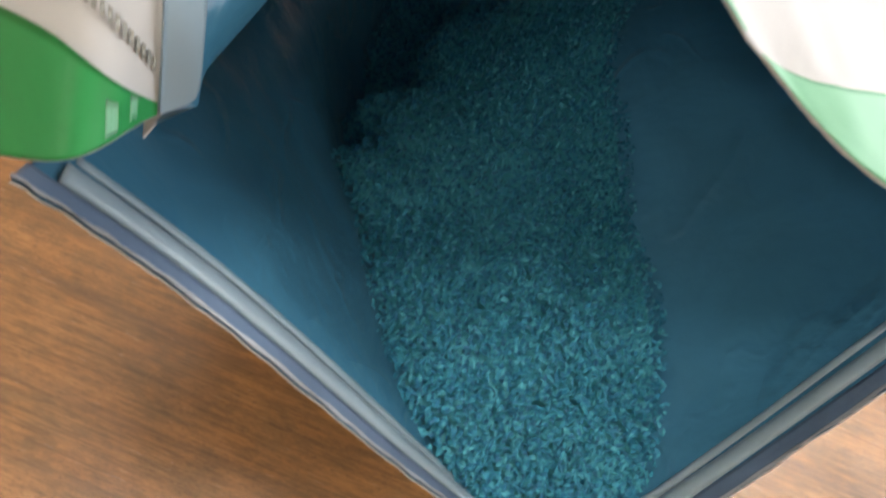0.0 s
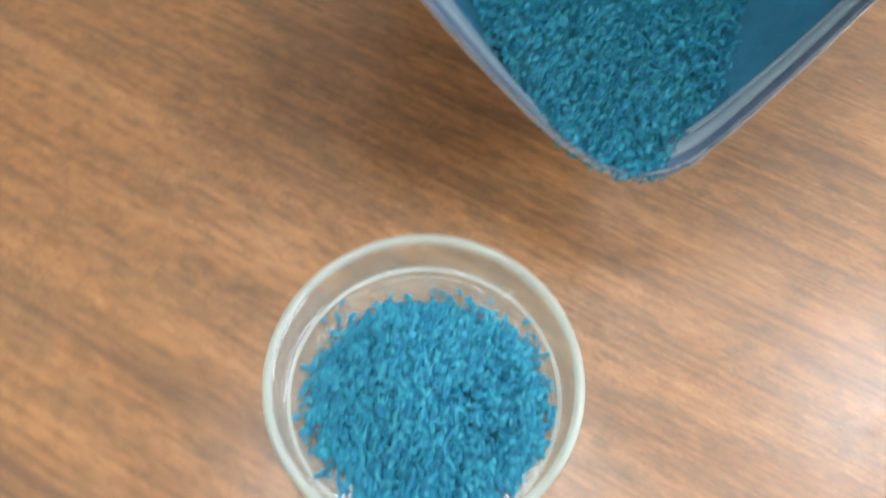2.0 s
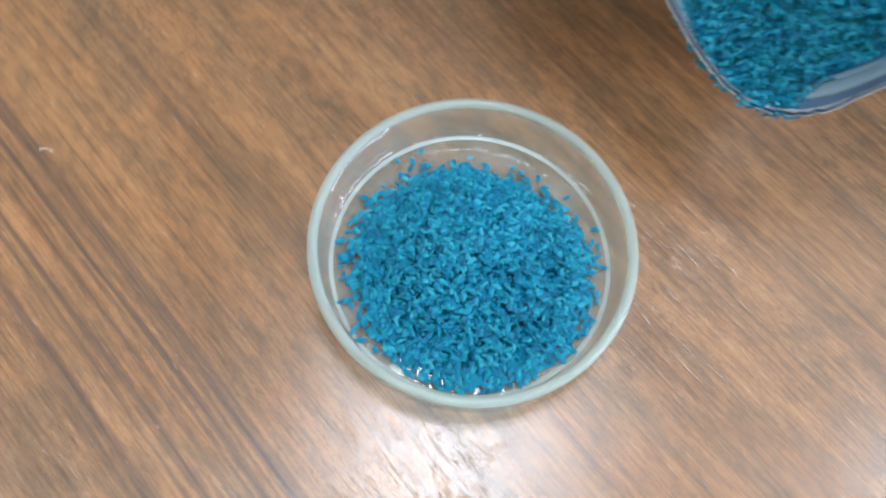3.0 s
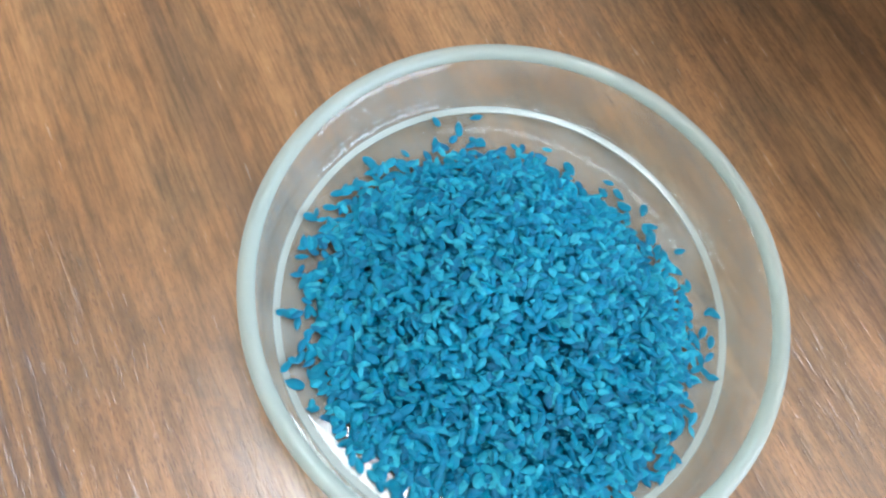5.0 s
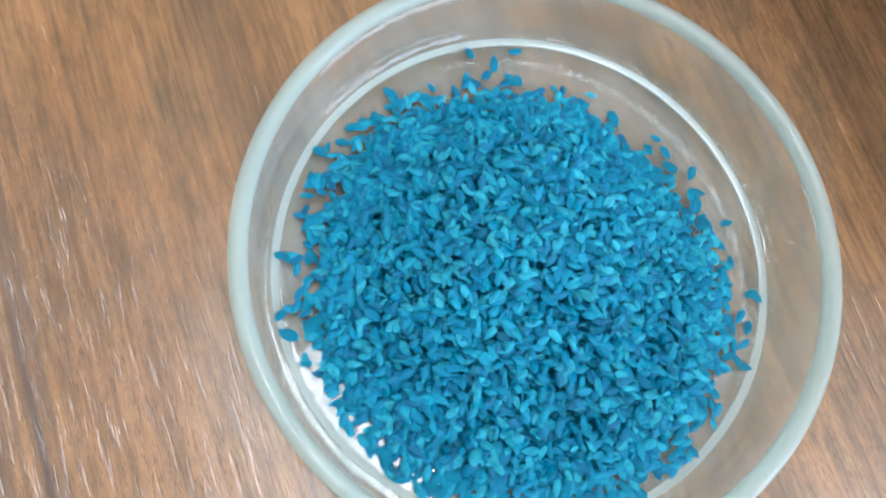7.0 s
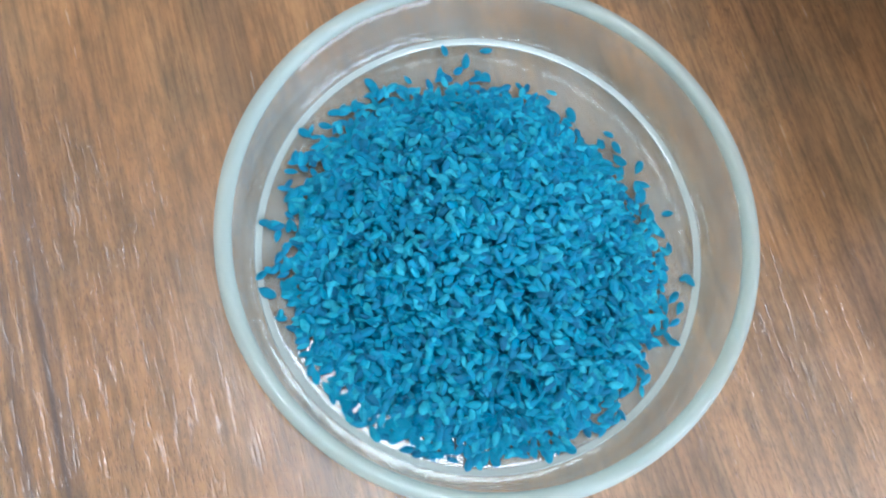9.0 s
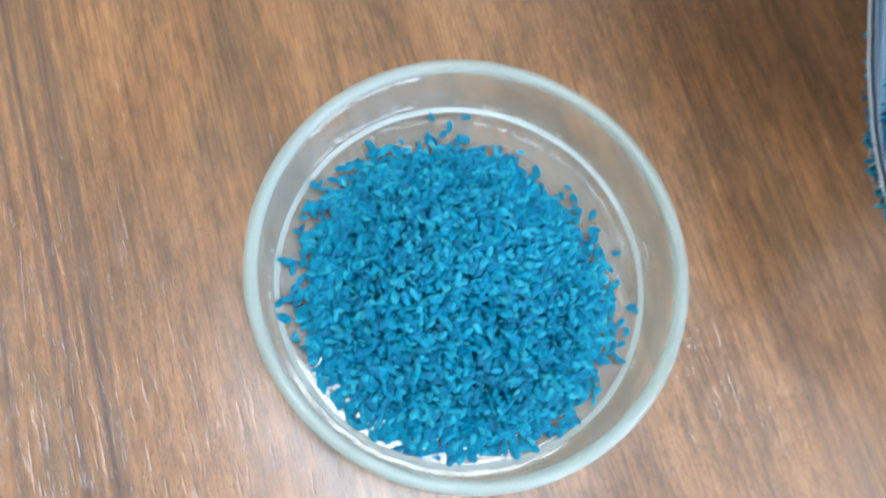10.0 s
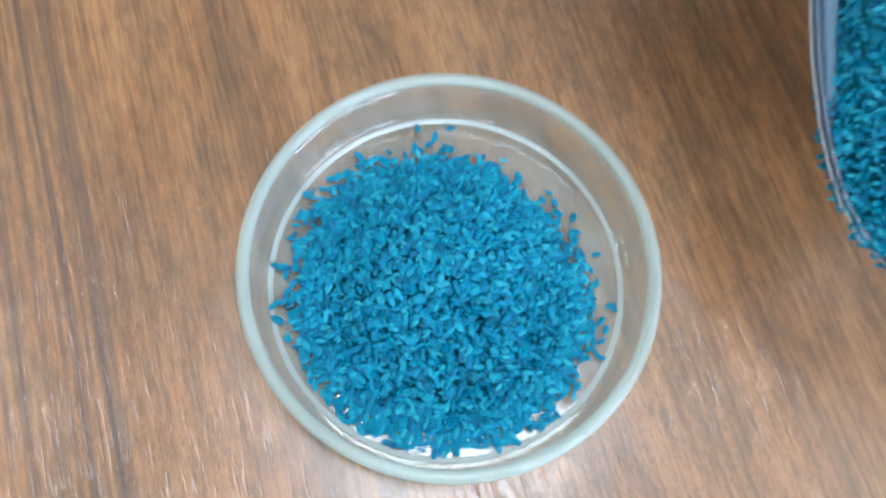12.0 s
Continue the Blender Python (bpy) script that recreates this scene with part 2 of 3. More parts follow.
lino = material("grey_brown_floor", (0.28, 0.24, 0.2), 0.5)
nf = Net(lino)
nf.link(nf.mix(nf.noise(nf.place(), 6.0, 5.0), (0.22, 0.19, 0.16), (0.33, 0.28, 0.24)), nf.p.inputs["Base Color"])
slab("floor", (X0, Y0, FLOOR - 0.1), (X1, Y1, FLOOR), lino, "grey-brown floor covering of the office", "floor")
slab("ceiling", (X0, Y0, CEIL), (X1, Y1, CEIL + 0.1), WHITE, "plain white painted ceiling above the table", "ceiling")
slab("wall_north", (X0, Y1, FLOOR), (X1, Y1 + 0.12, CEIL), WALL, "plain tan painted wall behind the table", "wall")
slab("wall_south", (X0, Y0 - 0.12, FLOOR), (X1, Y0, CEIL), WALL, "plain tan painted wall behind the camera", "wall")
slab("wall_west", (X0 - 0.12, Y0, FLOOR), (X0, Y1, CEIL), WALL, "plain tan painted side wall", "wall")
# east wall with a window opening
WY0, WY1, WZ0, WZ1 = -0.5, 1.5, 0.15, 1.65
bm = bmesh.new()
for lo, hi in (((X1, Y0, FLOOR), (X1 + 0.12, Y1, WZ0)), ((X1, Y0, WZ1), (X1 + 0.12, Y1, CEIL)),
               ((X1, Y0, WZ0), (X1 + 0.12, WY0, WZ1)), ((X1, WY1, WZ0), (X1 + 0.12, Y1, WZ1))):
    b = box(lo, hi)
    me = bpy.data.meshes.new("t")
    b.to_mesh(me)
    b.free()
    bm.from_mesh(me)
    bpy.data.meshes.remove(me)
wall_e = new("wall_east", mesh_of("wall_east", bm, WALL, smooth=False))
tagged(wall_e, "tan painted wall with a wide window opening", "wall", kind="structure")
win = empty("window_1", (X1 + 0.06, (WY0 + WY1) / 2, WZ0), "white framed window letting in daylight", "window", kind="structure")
frame_mat = material("white_window_paint", (0.8, 0.8, 0.79), 0.35)
for lo, hi in (((-0.03, -1.0, 0.0), (0.03, 1.0, 0.06)), ((-0.03, -1.0, 1.44), (0.03, 1.0, 1.5)),
               ((-0.03, -1.0, 0.06), (0.03, -0.94, 1.44)), ((-0.03, 0.94, 0.06), (0.03, 1.0, 1.44)),
               ((-0.03, -0.03, 0.06), (0.03, 0.03, 1.44))):
    part("window_frame", box(lo, hi, 0.006), frame_mat, win, smooth=False)
daylight = bpy.data.lights.new("window_daylight", "AREA")
daylight.shape, daylight.size, daylight.size_y = "RECTANGLE", 1.9, 1.4
daylight.energy, daylight.color = WINDOW_GLOW, (0.88, 0.94, 1.0)
lamp = new("window_daylight", daylight)
lamp.matrix_world = look((X1 + 0.02, 0.5, 0.9), (0.0, 0.3, 0.6))

# three unseen ceiling lights: above the table, towards the window, added fill behind the camera
def ceiling_light(x, y, half):
    light = empty("ceiling_light", (x, y, CEIL), "square recessed ceiling light with a glowing diffuser, out of view", "ceiling light", "ceiling lights of the office")
    part("diffuser", box((-half, -half, -0.03), (half, half, -0.012)), DIFFUSER, light, "glowing white diffuser", smooth=False)
    out = half + 0.02
    for lo, hi in (((-out, -out, -0.035), (-half, out, 0)), ((half, -out, -0.035), (out, out, 0)),
                   ((-half, -out, -0.035), (half, -half, 0)), ((-half, half, -0.035), (half, out, 0))):
        part("frame", box(lo, hi), METAL, light, smooth=False)


ceiling_light(-0.02, 0.20, 0.25)
# added fill with no known source, brightens the bag's inside and the table front
ceiling_light(-1.35, -1.30, 0.25)
ceiling_light(1.15, 0.75, 0.16)

# ---------------------------------------------------------------- table
table = empty("table", (0.1, 0.25, FLOOR), "walnut-grained laminate office table", "table")
part("tabletop", box((-0.85, -0.6, 0.725), (0.85, 0.6, 0.75), 0.002), WOOD, table, "brown walnut wood-grain laminate top", smooth=False)
for sx in (-1, 1):
    for sy in (-1, 1):
        part("leg", box((sx * 0.78 - 0.025, sy * 0.53 - 0.025, 0), (sx * 0.78 + 0.025, sy * 0.53 + 0.025, 0.725), 0.003), METAL, table, smooth=False)

# ---------------------------------------------------------------- petri dish
DISH_R, DISH_H, BASE_R, FLOOR_Z = 0.0502, 0.0187, 0.0439, 0.0022


def arc(cx, cz, r, a0, a1, n):
    return [(cx + r * math.cos(radians(a0 + (a1 - a0) * k / n)), cz + r * math.sin(radians(a0 + (a1 - a0) * k / n))) for k in range(n + 1)]


dish = empty("petri_dish", (0, 0, 0), "round clear glass petri dish holding blue seeds", "petri dish")
wall = 0.0031
outer = [(0.0, 0.0004), (0.044, 0.0004), (0.0453, 0.0004)] + arc(DISH_R - 0.0042, 0.0034, 0.0030, -90, 0, 6) + [(DISH_R - 0.0011, 0.005), (DISH_R - 0.0009, 0.012), (DISH_R - 0.0008, DISH_H - 0.002)]
inner = [(DISH_R - wall - 0.0002, DISH_H - 0.002), (DISH_R - wall - 0.0004, 0.012), (DISH_R - wall - 0.0006, 0.0075)] + arc(BASE_R - 0.0006, FLOOR_Z + 0.0034, 0.0034, 0, -90, 8) + [(0.0428, FLOOR_Z), (0.0415, FLOOR_Z), (0.03, FLOOR_Z), (0.0, FLOOR_Z)]
part("body", lathe(outer[1:] + inner[:-1] + [(0.0005, FLOOR_Z), (0.0005, 0.0004)]), GLASS, dish, "clear glass wall and base")
part("rim", lathe(arc(DISH_R - wall / 2, DISH_H - wall / 2, wall / 2, -25, 205, 14)), RIM, dish, "pale green ground glass rim")


part("moulded_edge", lathe(arc(BASE_R - 0.0006, FLOOR_Z + 0.0034, 0.00325, -60, -84, 6) + arc(BASE_R - 0.0006, FLOOR_Z + 0.0034, 0.0036, -84, -60, 6)), FILLET, dish, "moulded edge of the base, its bright line put in as milky glass")

# ---------------------------------------------------------------- seeds
rng = random.Random(7)


def seed_shape():
    """Unit flat seed along x: lens-shaped across, blunt at one end, pointed at the other; vertices and faces."""
    rings = ((-0.47, 0.24, 0.22), (-0.30, 0.43, 0.40), (-0.04, 0.50, 0.50), (0.22, 0.40, 0.44), (0.43, 0.16, 0.24))
    section = ((1.0, 0.0), (0.72, 0.62), (0.0, 1.12), (-0.72, 0.62), (-1.0, 0.0), (-0.72, -0.62), (0.0, -1.12), (0.72, -0.62))
    n = len(section)
    vs, fs = [(-0.53, 0, 0)], []
    for x, w, h in rings:
        vs.extend((x, w * a, h * b) for a, b in section)
    vs.append((0.56, 0, 0))
    last = len(vs) - 1
    for k in range(n):
        q = (k + 1) % n
        fs.append((0, 1 + q, 1 + k))
        for r in range(len(rings) - 1):
            a, b = 1 + r * n, 1 + (r + 1) * n
            fs.append((a + k, a + q, b + q, b + k))
        a = 1 + (len(rings) - 1) * n
        fs.append((a + k, a + q, last))
    return vs, fs


SEED_V, SEED_F = seed_shape()


def seed_matrix(x, y, z, tilt, big=1.0):
    length = rng.gauss(0.00272, 0.0003) * big
    width = length * rng.uniform(0.47, 0.62)
    thick = length * rng.uniform(0.18, 0.25)
    turn = Matrix.Rotation(rng.uniform(0, 2 * math.pi), 4, "Z") @ Euler((rng.gauss(0, tilt), rng.gauss(0, tilt), 0)).to_matrix().to_4x4()
    return Matrix.Translation((x, y, z)) @ turn @ Matrix.Diagonal((length, width, thick, 1))


def seed_mass(name, spots, core, label, category):
    """One mesh of many seeds, with the packed mass below them."""
    vs, fs = list(core[0]), list(core[1])
    for m in spots:
        at = len(vs)
        vs.extend((m @ Vector(v))[:] for v in SEED_V)
        fs.extend(tuple(at + i for i in f) for f in SEED_F)
    me = bpy.data.meshes.new(name)
    me.from_pydata(vs, [], fs)
    me.materials.append(SEED)
    return tagged(new(name, me), label, category, kind="stuff")


# heap in the dish: its outline every 15 degrees, in millimetres
OUTLINE = (43.0, 40.3, 38.1, 36.9, 34.2, 32.6, 31.0, 30.1, 32.3, 34.1, 33.4, 35.4,
           38.0, 38.0, 38.6, 41.2, 40.0, 41.2, 42.8, 43.2, 43.0, 42.8, 42.8, 42.9)


def heap_edge(a):
    k = (math.degrees(a) % 360) / 15
    i = int(k)
    f = k - i
    return (OUTLINE[i % 24] * (1 - f) + OUTLINE[(i + 1) % 24] * f) / 1000


def heap_top(x, y):
    s = math.hypot(x, y) / heap_edge(math.atan2(y, x))
    if s >= 1:
        return 0.0
    lump = 0.0009 * noise.noise(Vector((x * 90, y * 90, 2.0)))
    return max(0.0, 0.0080 * (1 - s ** 1.7) ** 1.25 + lump * (1 - s))


DISH_FLOOR = FLOOR_Z + 0.0004
spots, edge_seeds = [], []
while len(spots) + len(edge_seeds) < 6300:
    a, r = rng.uniform(0, 2 * math.pi), math.sqrt(rng.random())
    e = heap_edge(a)
    r *= e * (1.0 + (0.055 if 0.35 < a < 4.25 else 0.028) * rng.gauss(0, 1))
    if r > 0.0430 or (r > 0.93 * e and rng.random() < 0.3):
        continue
    x, y = r * math.cos(a), r * math.sin(a)
    h = heap_top(x, y)
    if h < 0.0009 and rng.random() < 0.3:
        continue
    m = seed_matrix(x, y, DISH_FLOOR + 0.0005 + (h - 0.0038 * rng.random() ** 1.2) if h > 0.0036 else DISH_FLOOR + 0.0005 + h * rng.random(), (0.24 if rng.random() < 0.6 else 0.6) if h > 0.001 else 0.12)
    if h < 0.0009 and r > 0.88 * e and len(edge_seeds) < 260:
        edge_seeds.append(m)
    else:
        spots.append(m)
core_v, core_f = [(0, 0, DISH_FLOOR + 0.0038)], []
for i, s in enumerate((0.25, 0.5, 0.7, 0.84, 0.9)):
    for k in range(48):
        a = 2 * math.pi * k / 48
        r = heap_edge(a) * s
        core_v.append((r * math.cos(a), r * math.sin(a), DISH_FLOOR + max(0.0, heap_top(r * math.cos(a), r * math.sin(a)) - 0.0042)))
for k in range(48):
    q = (k + 1) % 48
    core_f.append((0, 1 + k, 1 + q))
    for i in range(4):
        a, b = 1 + i * 48, 1 + (i + 1) * 48
        core_f.append((a + k, b + k, b + q, a + q))
seed_mass("seed_heap", spots, (core_v, core_f), "heap of bright blue coated flat seeds in the glass dish", "seeds")

# single seeds lying free on the glass round the heap
LOOSE = ((-38.0, 18.9), (-33.5, 21.2), (-33.0, 26.1), (-29.3, 21.6), (-28.0, 22.6), (-11.0, 32.1), (-3.1, 35.9), (0.2, 35.4),
         (2.4, 34.2), (15.6, 31.9), (19.7, 31.0), (23.2, 30.4), (29.9, 29.0), (30.8, 29.4), (-28.3, -32.5), (-20.2, -38.9),
         (-16.7, -40.1), (-39.5, -6.2), (-40.4, 1.7), (-39.4, -14.0), (-5.5, 30.1), (-37.0, 8.5), (-34.5, 15.0), (17.5, 35.0), (34.0, 24.0), (38.5, 18.5))
seed_mesh = bpy.data.meshes.new("seed")
seed_mesh.from_pydata(SEED_V, [], SEED_F)
seed_mesh.materials.append(SEED)
seed_mesh.shade_smooth()
for x, y in LOOSE:
    ob = new("seed", seed_mesh)
    ob.matrix_world = seed_matrix(x / 1000, y / 1000, DISH_FLOOR + 0.0003, 0.08, 1.02)
    tagged(ob, "single blue coated seed lying on the clear glass", "seed", "loose seeds in the dish")
for m in edge_seeds:
    ob = new("seed", seed_mesh)
    ob.matrix_world = m
    tagged(ob, "blue coated seed scattered at the edge of the heap", "seed", "scattered seeds round the heap")

# ---------------------------------------------------------------- seed bag
from mathutils.bvhtree import BVHTree

# control nets, seam to seam across and mouth to bottom seam along
LOWER = (((-0.094, 0.101, 0.158), (-0.062, 0.092, 0.130), (-0.010, 0.0715, 0.081), (0.026, 0.0575, 0.0580), (0.050, 0.0555, 0.0570), (0.070, 0.065, 0.079), (0.113, 0.095, 0.157)),
         ((-0.081, 0.165, 0.127), (-0.029, 0.145, 0.077), (0.032, 0.110, 0.008), (0.078, 0.132, 0.077), (0.150, 0.183, 0.128)),
         ((-0.066, 0.250, 0.090), (-0.050, 0.250, 0.080), (0.015, 0.240, -0.020), (0.078, 0.250, 0.084), (0.165, 0.270, 0.095)),
         ((-0.020, 0.400, 0.030), (0.020, 0.405, 0.016), (0.060, 0.410, 0.006), (0.100, 0.415, 0.016), (0.140, 0.420, 0.030)))
UPPER = (((-0.074, 0.112, 0.158), (-0.038, 0.140, 0.198), (-0.020, 0.128, 0.235), (0.0474, 0.1365, 0.178), (0.0760, 0.1170, 0.1655), (0.113, 0.101, 0.159)),
         ((-0.081, 0.165, 0.130), (-0.050, 0.200, 0.190), (0.000, 0.200, 0.225), (0.085, 0.190, 0.175), (0.150, 0.183, 0.132)),
         ((-0.066, 0.250, 0.093), (-0.030, 0.280, 0.150), (0.040, 0.310, 0.175), (0.112, 0.272, 0.152), (0.165, 0.270, 0.099)),
         ((-0.020, 0.400, 0.034), (0.020, 0.405, 0.040), (0.060, 0.410, 0.040), (0.100, 0.415, 0.040), (0.140, 0.420, 0.034)))
# the part of the upper panel that is folded back over the mouth, from the fold outwards across
FLAP = (((-0.073, 0.113, 0.160), (-0.064, 0.112, 0.168), (-0.070, 0.106, 0.172), (-0.080, 0.091, 0.178), (-0.103, 0.101, 0.165)),
        ((-0.055, 0.126, 0.180), (-0.062, 0.116, 0.186), (-0.068, 0.112, 0.192), (-0.081, 0.109, 0.194), (-0.109, 0.122, 0.176)),
        ((-0.038, 0.140, 0.198), (-0.062, 0.134, 0.200), (-0.069, 0.125, 0.206), (-0.083, 0.125, 0.204), (-0.115, 0.144, 0.184)),
        ((-0.026, 0.133, 0.224), (-0.052, 0.137, 0.222), (-0.062, 0.133, 0.224), (-0.079, 0.138, 0.218), (-0.118, 0.165, 0.195)))


def catmull(ps, t):
    """A smooth curve through ps, t from 0 to 1."""
    n = len(ps) - 1
    k = min(int(t * n), n - 1)
    f = t * n - k
    p = [ps[max(0, min(n, k + d))] for d in (-1, 0, 1, 2)]
    a = 2 * p[1]
    b = p[2] - p[0]
    c = 2 * p[0] - 5 * p[1] + 4 * p[2] - p[3]
    d = -p[0] + 3 * p[1] - 3 * p[2] + p[3]
    return 0.5 * (a + b * f + c * f * f + d * f * f * f)


def sheet_point(net, u, v):
    return catmull([catmull([Vector(q) for q in row], u) for row in net], v)


def on_sheet(net, u, v, wrinkle=0.0):
    p = sheet_point(net, u, v)
    if wrinkle:
        fall = max(0.0, min(1.0, v * 8))
        p = p + Vector((0, 0.4, 1)) * wrinkle * fall * (noise.noise(Vector((u * 7, v * 5, 3.1))) + 0.5 * noise.noise(Vector((u * 17 + v * 9, v * 13, 8.1))))
    return p


def sheet_grid(net, nu, nv, u0=0.0, u1=1.0, v0=0.0, v1=1.0, ragged=0.0, wrinkle=0.0):
    grid = []
    for j in range(nv + 1):
        v = v0 + (v1 - v0) * j / nv
        row = []
        for i in range(nu + 1):
            u = u0 + (u1 - u0) * i / nu
            w = v
            if ragged and j == 0:
                w += ragged * noise.noise(Vector((u * 60, 0.3, 1.7))) + 0.5 * ragged * noise.noise(Vector((u * 190, 4.3, 1.7)))
            p = on_sheet(net, u, w, wrinkle)
            p.z = max(p.z, 0.0012)
            row.append(p)
        grid.append(row)
    return grid


def film(grid, thick, flip=False):
    """A thin sheet with an inner face (material 0), an outer face (material 1) and closed edges."""
    bm = bmesh.new()
    nv, nu = len(grid), len(grid[0])
    a = [[bm.verts.new(p) for p in row] for row in grid]
    for j in range(nv - 1):
        for i in range(nu - 1):
            q = (a[j][i], a[j][i + 1], a[j + 1][i + 1], a[j + 1][i])
            f = bm.faces.new(q if not flip else q[::-1])
            f.material_index = 0
    bm.normal_update()
    b = [[bm.verts.new(v.co - v.normal * thick) for v in row] for row in a]
    for j in range(nv - 1):
        for i in range(nu - 1):
            q = (b[j][i], b[j + 1][i], b[j + 1][i + 1], b[j][i + 1])
            f = bm.faces.new(q if not flip else q[::-1])
            f.material_index = 1
    for j in range(nv - 1):
        for i in (0, nu - 1):
            q = (a[j][i], a[j + 1][i], b[j + 1][i], b[j][i])
            bm.faces.new(q).material_index = 1
    for i in range(nu - 1):
        for j in (0, nv - 1):
            bm.faces.new((a[j][i], a[j][i + 1], b[j][i + 1], b[j][i])).material_index = 1
    return bm


BAG_SHIFT = Vector((0.0109, 0.0052, 0))
bag = empty("seed_bag", Vector((0.04, 0.28, 0)) + BAG_SHIFT, "open white and green foil seed bag full of blue seeds", "seed bag")


def bag_part(name, bm, mats, label=""):
    ob = part(name, bm, mats, bag, label)
    ob.matrix_parent_inverse = Matrix.Translation((-0.04, -0.28, 0))
    return ob


low = sheet_grid(LOWER, 110, 70, v0=-0.022, ragged=0.009, wrinkle=0.0030)
high = sheet_grid(UPPER, 90, 60, ragged=0.003, wrinkle=0.0025)
bag_part("lower_panel", film(low, 0.0005), [INNER, OUTER], "blue-grey lined lower side of the bag")
bag_part("upper_panel", film(high, 0.0005, flip=True), [INNER, OUTER], "white printed upper side of the bag")


def rib(net, v, u0, u1, radius, lift, n=120):
    """A round rib running across a sheet at v."""
    bm = bmesh.new()
    rings = []
    for i in range(n + 1):
        u = u0 + (u1 - u0) * i / n
        p = sheet_point(net, u, v)
        q = sheet_point(net, min(1, u + 0.004), v) - sheet_point(net, max(0, u - 0.004), v)
        d = sheet_point(net, u, v + 0.02) - p
        up = q.cross(d).normalized()
        side = up.cross(q).normalized()
        if up.z < 0:
            up = -up
        p = p + up * lift
        rings.append([bm.verts.new(p + radius * (math.cos(a) * up + math.sin(a) * side * 2.4)) for a in [2 * math.pi * k / 8 for k in range(8)]])
    for i in range(n):
        for k in range(8):
            bm.faces.new((rings[i][k], rings[i][(k + 1) % 8], rings[i + 1][(k + 1) % 8], rings[i + 1][k]))
    bm.faces.new(rings[0])
    bm.faces.new(rings[-1][::-1])
    bmesh.ops.recalc_face_normals(bm, faces=bm.faces[:])
    return bm


margin = sheet_grid(LOWER, 110, 6, v0=-0.021, v1=0.03, ragged=0.009)
bag_part("lip_margin", film([[p + Vector((0, 0.0004, 0.0006)) for p in row] for row in margin], 0.0002), [MARGIN, MARGIN], "pale crimped edge of the bag mouth")
torn = sheet_grid(LOWER, 260, 3, v0=-0.0235, v1=-0.013, ragged=0.009)
for i, p in enumerate(torn[-1]):
    torn[-1][i] = on_sheet(LOWER, i / 260, -0.013 + 0.007 * noise.noise(Vector((i * 0.23, 7.7, 1.0))))
bag_part("torn_edge", film([[p + Vector((0, 0.0006, 0.0010)) for p in row] for row in torn], 0.0002), [TORN, TORN], "frayed whitish edge of the bag mouth")
for v, thick in ((0.052, 0.0013), (0.084, 0.0006)):
    bag_part("zip_rib", rib(LOWER, v, 0.03, 0.992, thick, 0.0007), RIBS, "pale ridge of the press-to-close zip")


def slanted(net, u0, u1, low, high, nu=20, nv=12, wrinkle=0.0):
    """A printed patch on the outside of the bag; low and high give its v at the two ends."""
    g = []
    for j in range(nv + 1):
        row = []
        for i in range(nu + 1):
            f = i / nu
            a, b = low[0] + (low[1] - low[0]) * f, high[0] + (high[1] - high[0]) * f
            row.append(on_sheet(net, u0 + (u1 - u0) * f, a + (b - a) * j / nv, wrinkle) + Vector((0.0002, -0.0003, 0.0009)))
        g.append(row)
    return film(g, 0.0002, flip=True)


bag_part("printed_band", slanted(UPPER, 0.46, 0.585, (0.002, 0.002), (0.07, 0.008), wrinkle=0.0025), [MINT, MINT], "thin mint printed edge")
bag_part("printed_band", slanted(UPPER, 0.61, 0.998, (0.002, 0.002), (0.004, 0.26), wrinkle=0.0025), [MINT, MINT], "pale mint printed band")

# folded corner of the upper panel: lining, zip strip, then the printed outside
def flap_piece(u0, u1, v0, v1, lift=0.0):
    g = sheet_grid(FLAP, 20, 30, u0, u1, v0, v1)
    return [[p + Vector((0, 0, lift)) for p in row] for row in g]


def rounded_strip(u0, u1, lift, ends=0.16, nu=10, nv=40):
    """A strip of the folded edge from u1 back to u0 whose lower end is rounded off."""
    g = []
    for j in range(nv + 1):
        v = (j / nv) ** 1.5
        wide = math.sqrt(max(0.02, 1 - max(0.0, 1 - v / ends) ** 2))
        g.append([sheet_point(FLAP, u1 - (u1 - u0) * wide * (1 - i / nu), v) + Vector((0, 0, lift)) for i in range(nu + 1)])
    return g


bag_part("folded_lining", film(flap_piece(0.0, 0.40, 0.03, 1.0), 0.0005), [INNER, INNER], "blue-grey lining of the folded edge")
bag_part("zip_strip", film(rounded_strip(0.25, 0.48, 0.0012), 0.0008), [RIBS, RIBS], "pale zip strip on the folded edge")
bag_part("folded_flap", film(flap_piece(0.48, 1.0, 0.0, 1.0), 0.0005, flip=True), [OUTER, INNER], "white printed corner folded over the mouth")


bag_part("printed_band", slanted(FLAP, 0.485, 1.0, (-0.004, -0.004), (0.06, 0.42)), [GREEN, GREEN], "solid green printed band")
for u0, v0, v1 in ((0.55, 0.03, 0.10), (0.62, 0.02, 0.11)):
    bag_part("printed_mark", slanted(FLAP, u0, u0 + 0.035, (v0, v0), (v1, v1 + 0.02), 4, 4), [MINT, MINT], "pale mark on the green band")
for k in range(11):
    u = 0.50 + 0.020 * k
    v = 0.165 + 0.016 * k
    bag_part("printed_bar", slanted(FLAP, u, u + 0.011, (v, v + 0.006), (v + 0.035, v + 0.04), 2, 2), [INK, INK])

# seeds inside the bag, up to the front lip
tree = BVHTree.FromPolygons([p for row in low for p in row],
                            [(j * 111 + i, j * 111 + i + 1, (j + 1) * 111 + i + 1, (j + 1) * 111 + i) for j in range(70) for i in range(110)])


def ease(t):
    t = max(0.0, min(1.0, t))
    return t * t * (3 - 2 * t)


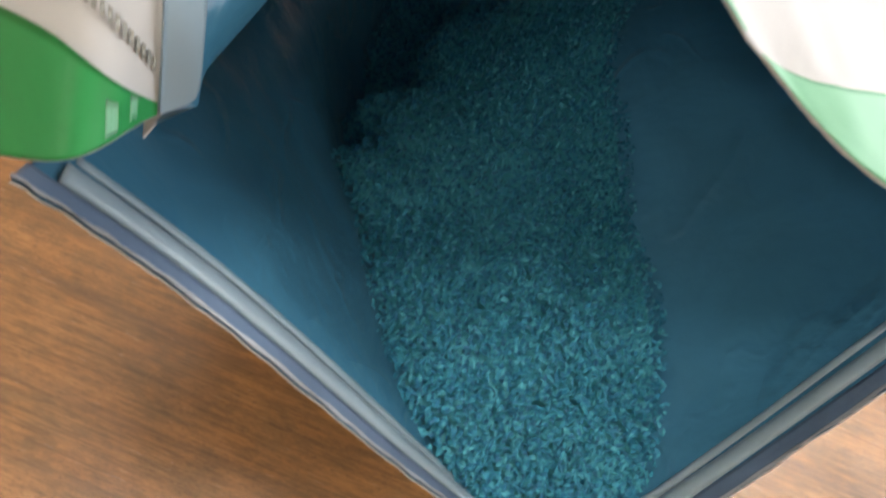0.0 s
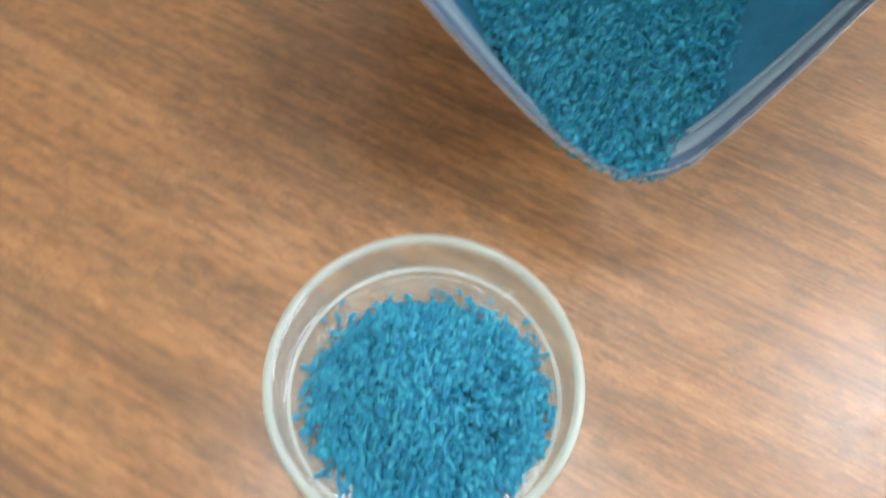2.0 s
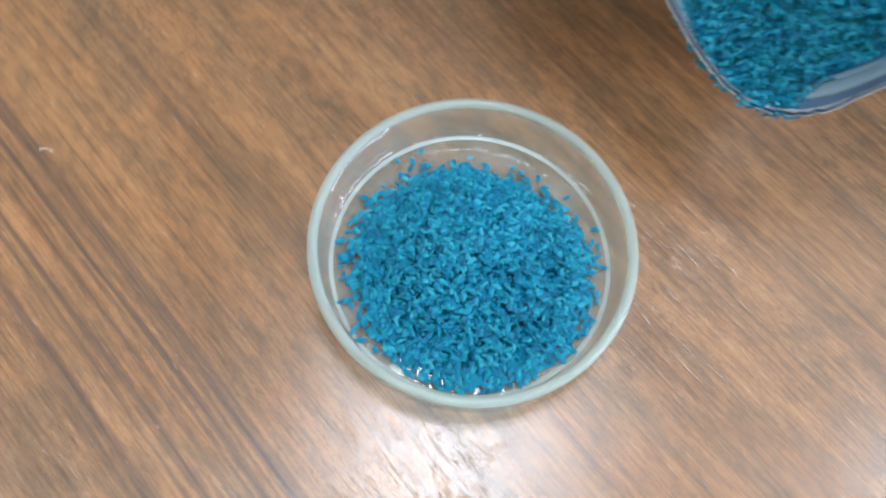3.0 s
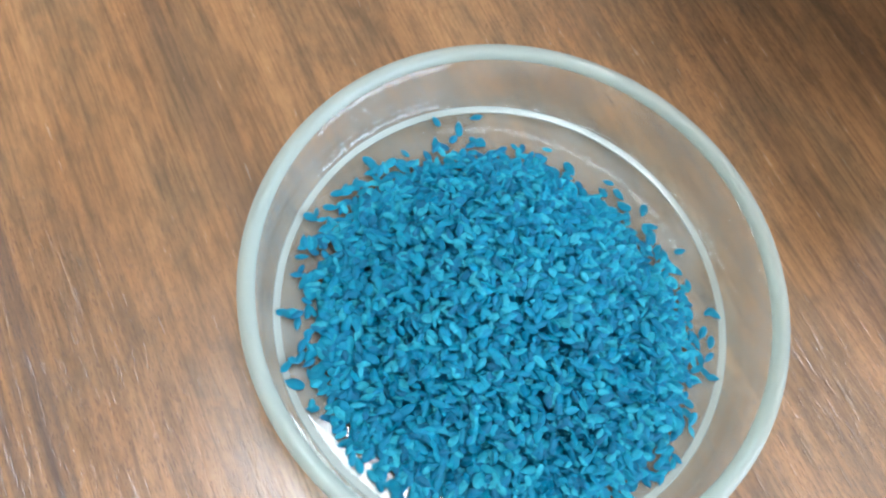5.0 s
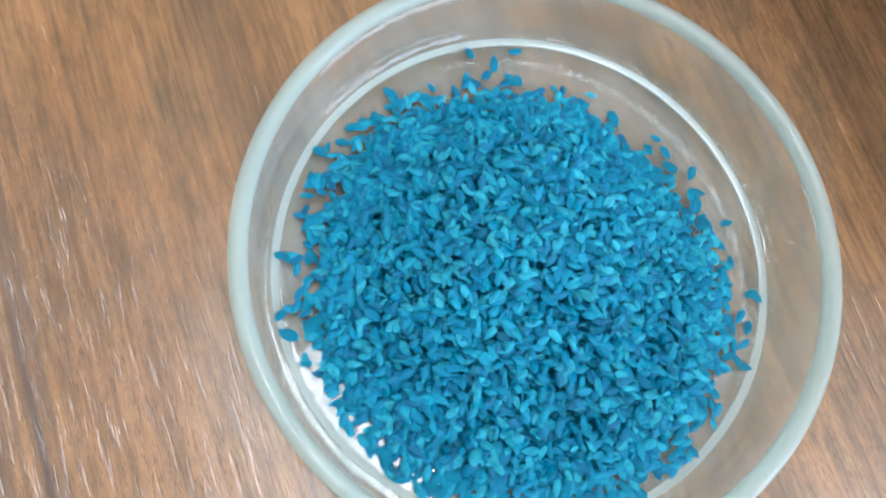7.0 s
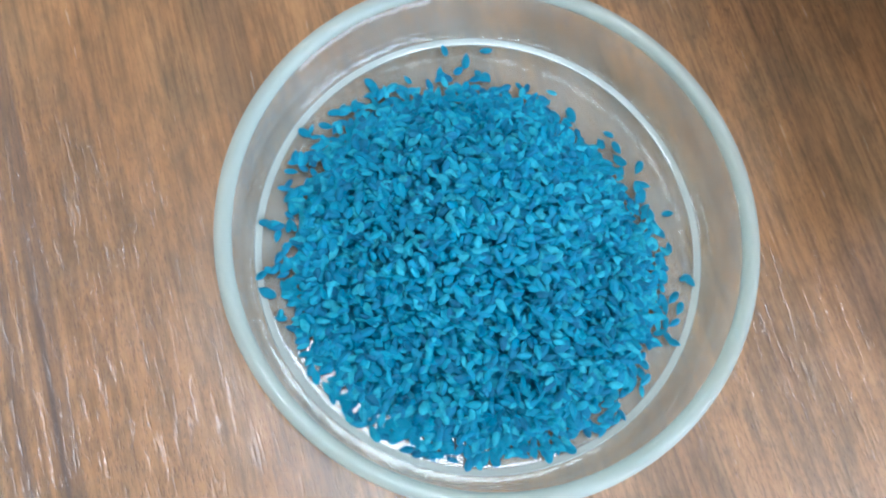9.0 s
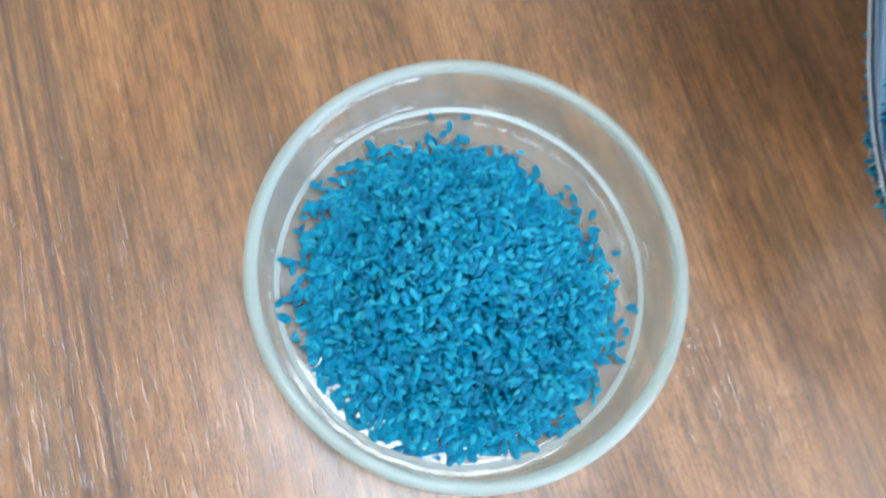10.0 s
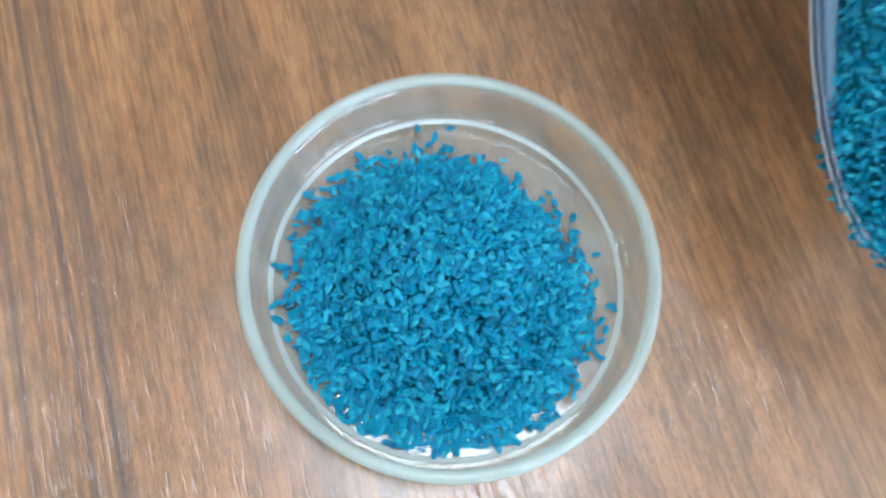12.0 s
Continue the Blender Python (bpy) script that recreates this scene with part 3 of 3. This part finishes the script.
def bag_top(x, y):
    z = 0.0715 + 0.09 * max(0.0, y - 0.13)
    front = max(0.0, min(1.0, (y - 0.054) / 0.038))
    z = 0.0572 + (z - 0.0572) * front ** 0.8
    z += 0.004 * noise.noise(Vector((x * 28, y * 28, 5.0))) * front
    # the fill slopes down into the back corner
    rim = y - 0.150 - 1.4 * (x + 0.045) + 0.02 * noise.noise(Vector((x * 40, y * 40, 1.0)))
    z -= 0.050 * ease(rim / 0.06) * ease((0.06 - x) / 0.04)
    return z


def inside(x, y, z):
    hit = tree.ray_cast(Vector((x, y, z + 0.0004)), Vector((0, 0, -1)))
    return hit[0] is not None


spots = []
tries = 0
while len(spots) < 22000 and tries < 240000:
    tries += 1
    x, y = rng.uniform(-0.075, 0.13), 0.052 + 0.28 * rng.random() ** 1.45
    z = bag_top(x, y)
    if inside(x, y, z):
        spots.append(seed_matrix(x, y, z - 0.0036 * rng.random(), 0.3 if rng.random() < 0.5 else 0.75, 0.76))
core_v, core_f, step = [], [], 0.002
index = {}
for j in range(140):
    for i in range(106):
        x, y = -0.08 + i * step, 0.05 + j * step
        z = bag_top(x, y) - 0.0052
        if inside(x, y, z):
            index[i, j] = len(core_v)
            core_v.append((x, y, z))
for i, j in index:
    q = [(i, j), (i + 1, j), (i + 1, j + 1), (i, j + 1)]
    if all(k in index for k in q):
        core_f.append(tuple(index[k] for k in q))
loose_fill = seed_mass("bagged_seeds", spots, (core_v, core_f), "blue coated seeds filling the open bag to its lip", "seeds")
loose_fill.location = BAG_SHIFT

# a pale lint fibre on the table
curve = bpy.data.curves.new("lint_fibre", "CURVE")
curve.dimensions, curve.bevel_depth, curve.bevel_resolution = "3D", 0.00012, 2
line = curve.splines.new("NURBS")
line.points.add(3)
for pt, co in zip(line.points, ((-0.0022, 0.0006, 0), (-0.0008, 0.0012, 0.0004), (0.0009, 0.0004, 0.0003), (0.0022, -0.0008, 0))):
    pt.co = (*co, 1)
line.use_endpoint_u = True
curve.materials.append(material("pale_fibre", (0.75, 0.7, 0.62), 0.7))
lint = new("lint_fibre", curve)
lint.matrix_world = pose(-0.1418, -0.0350, 0.0002, 0, 0, 39)
tagged(lint, "short pale lint fibre lying on the table", "lint")
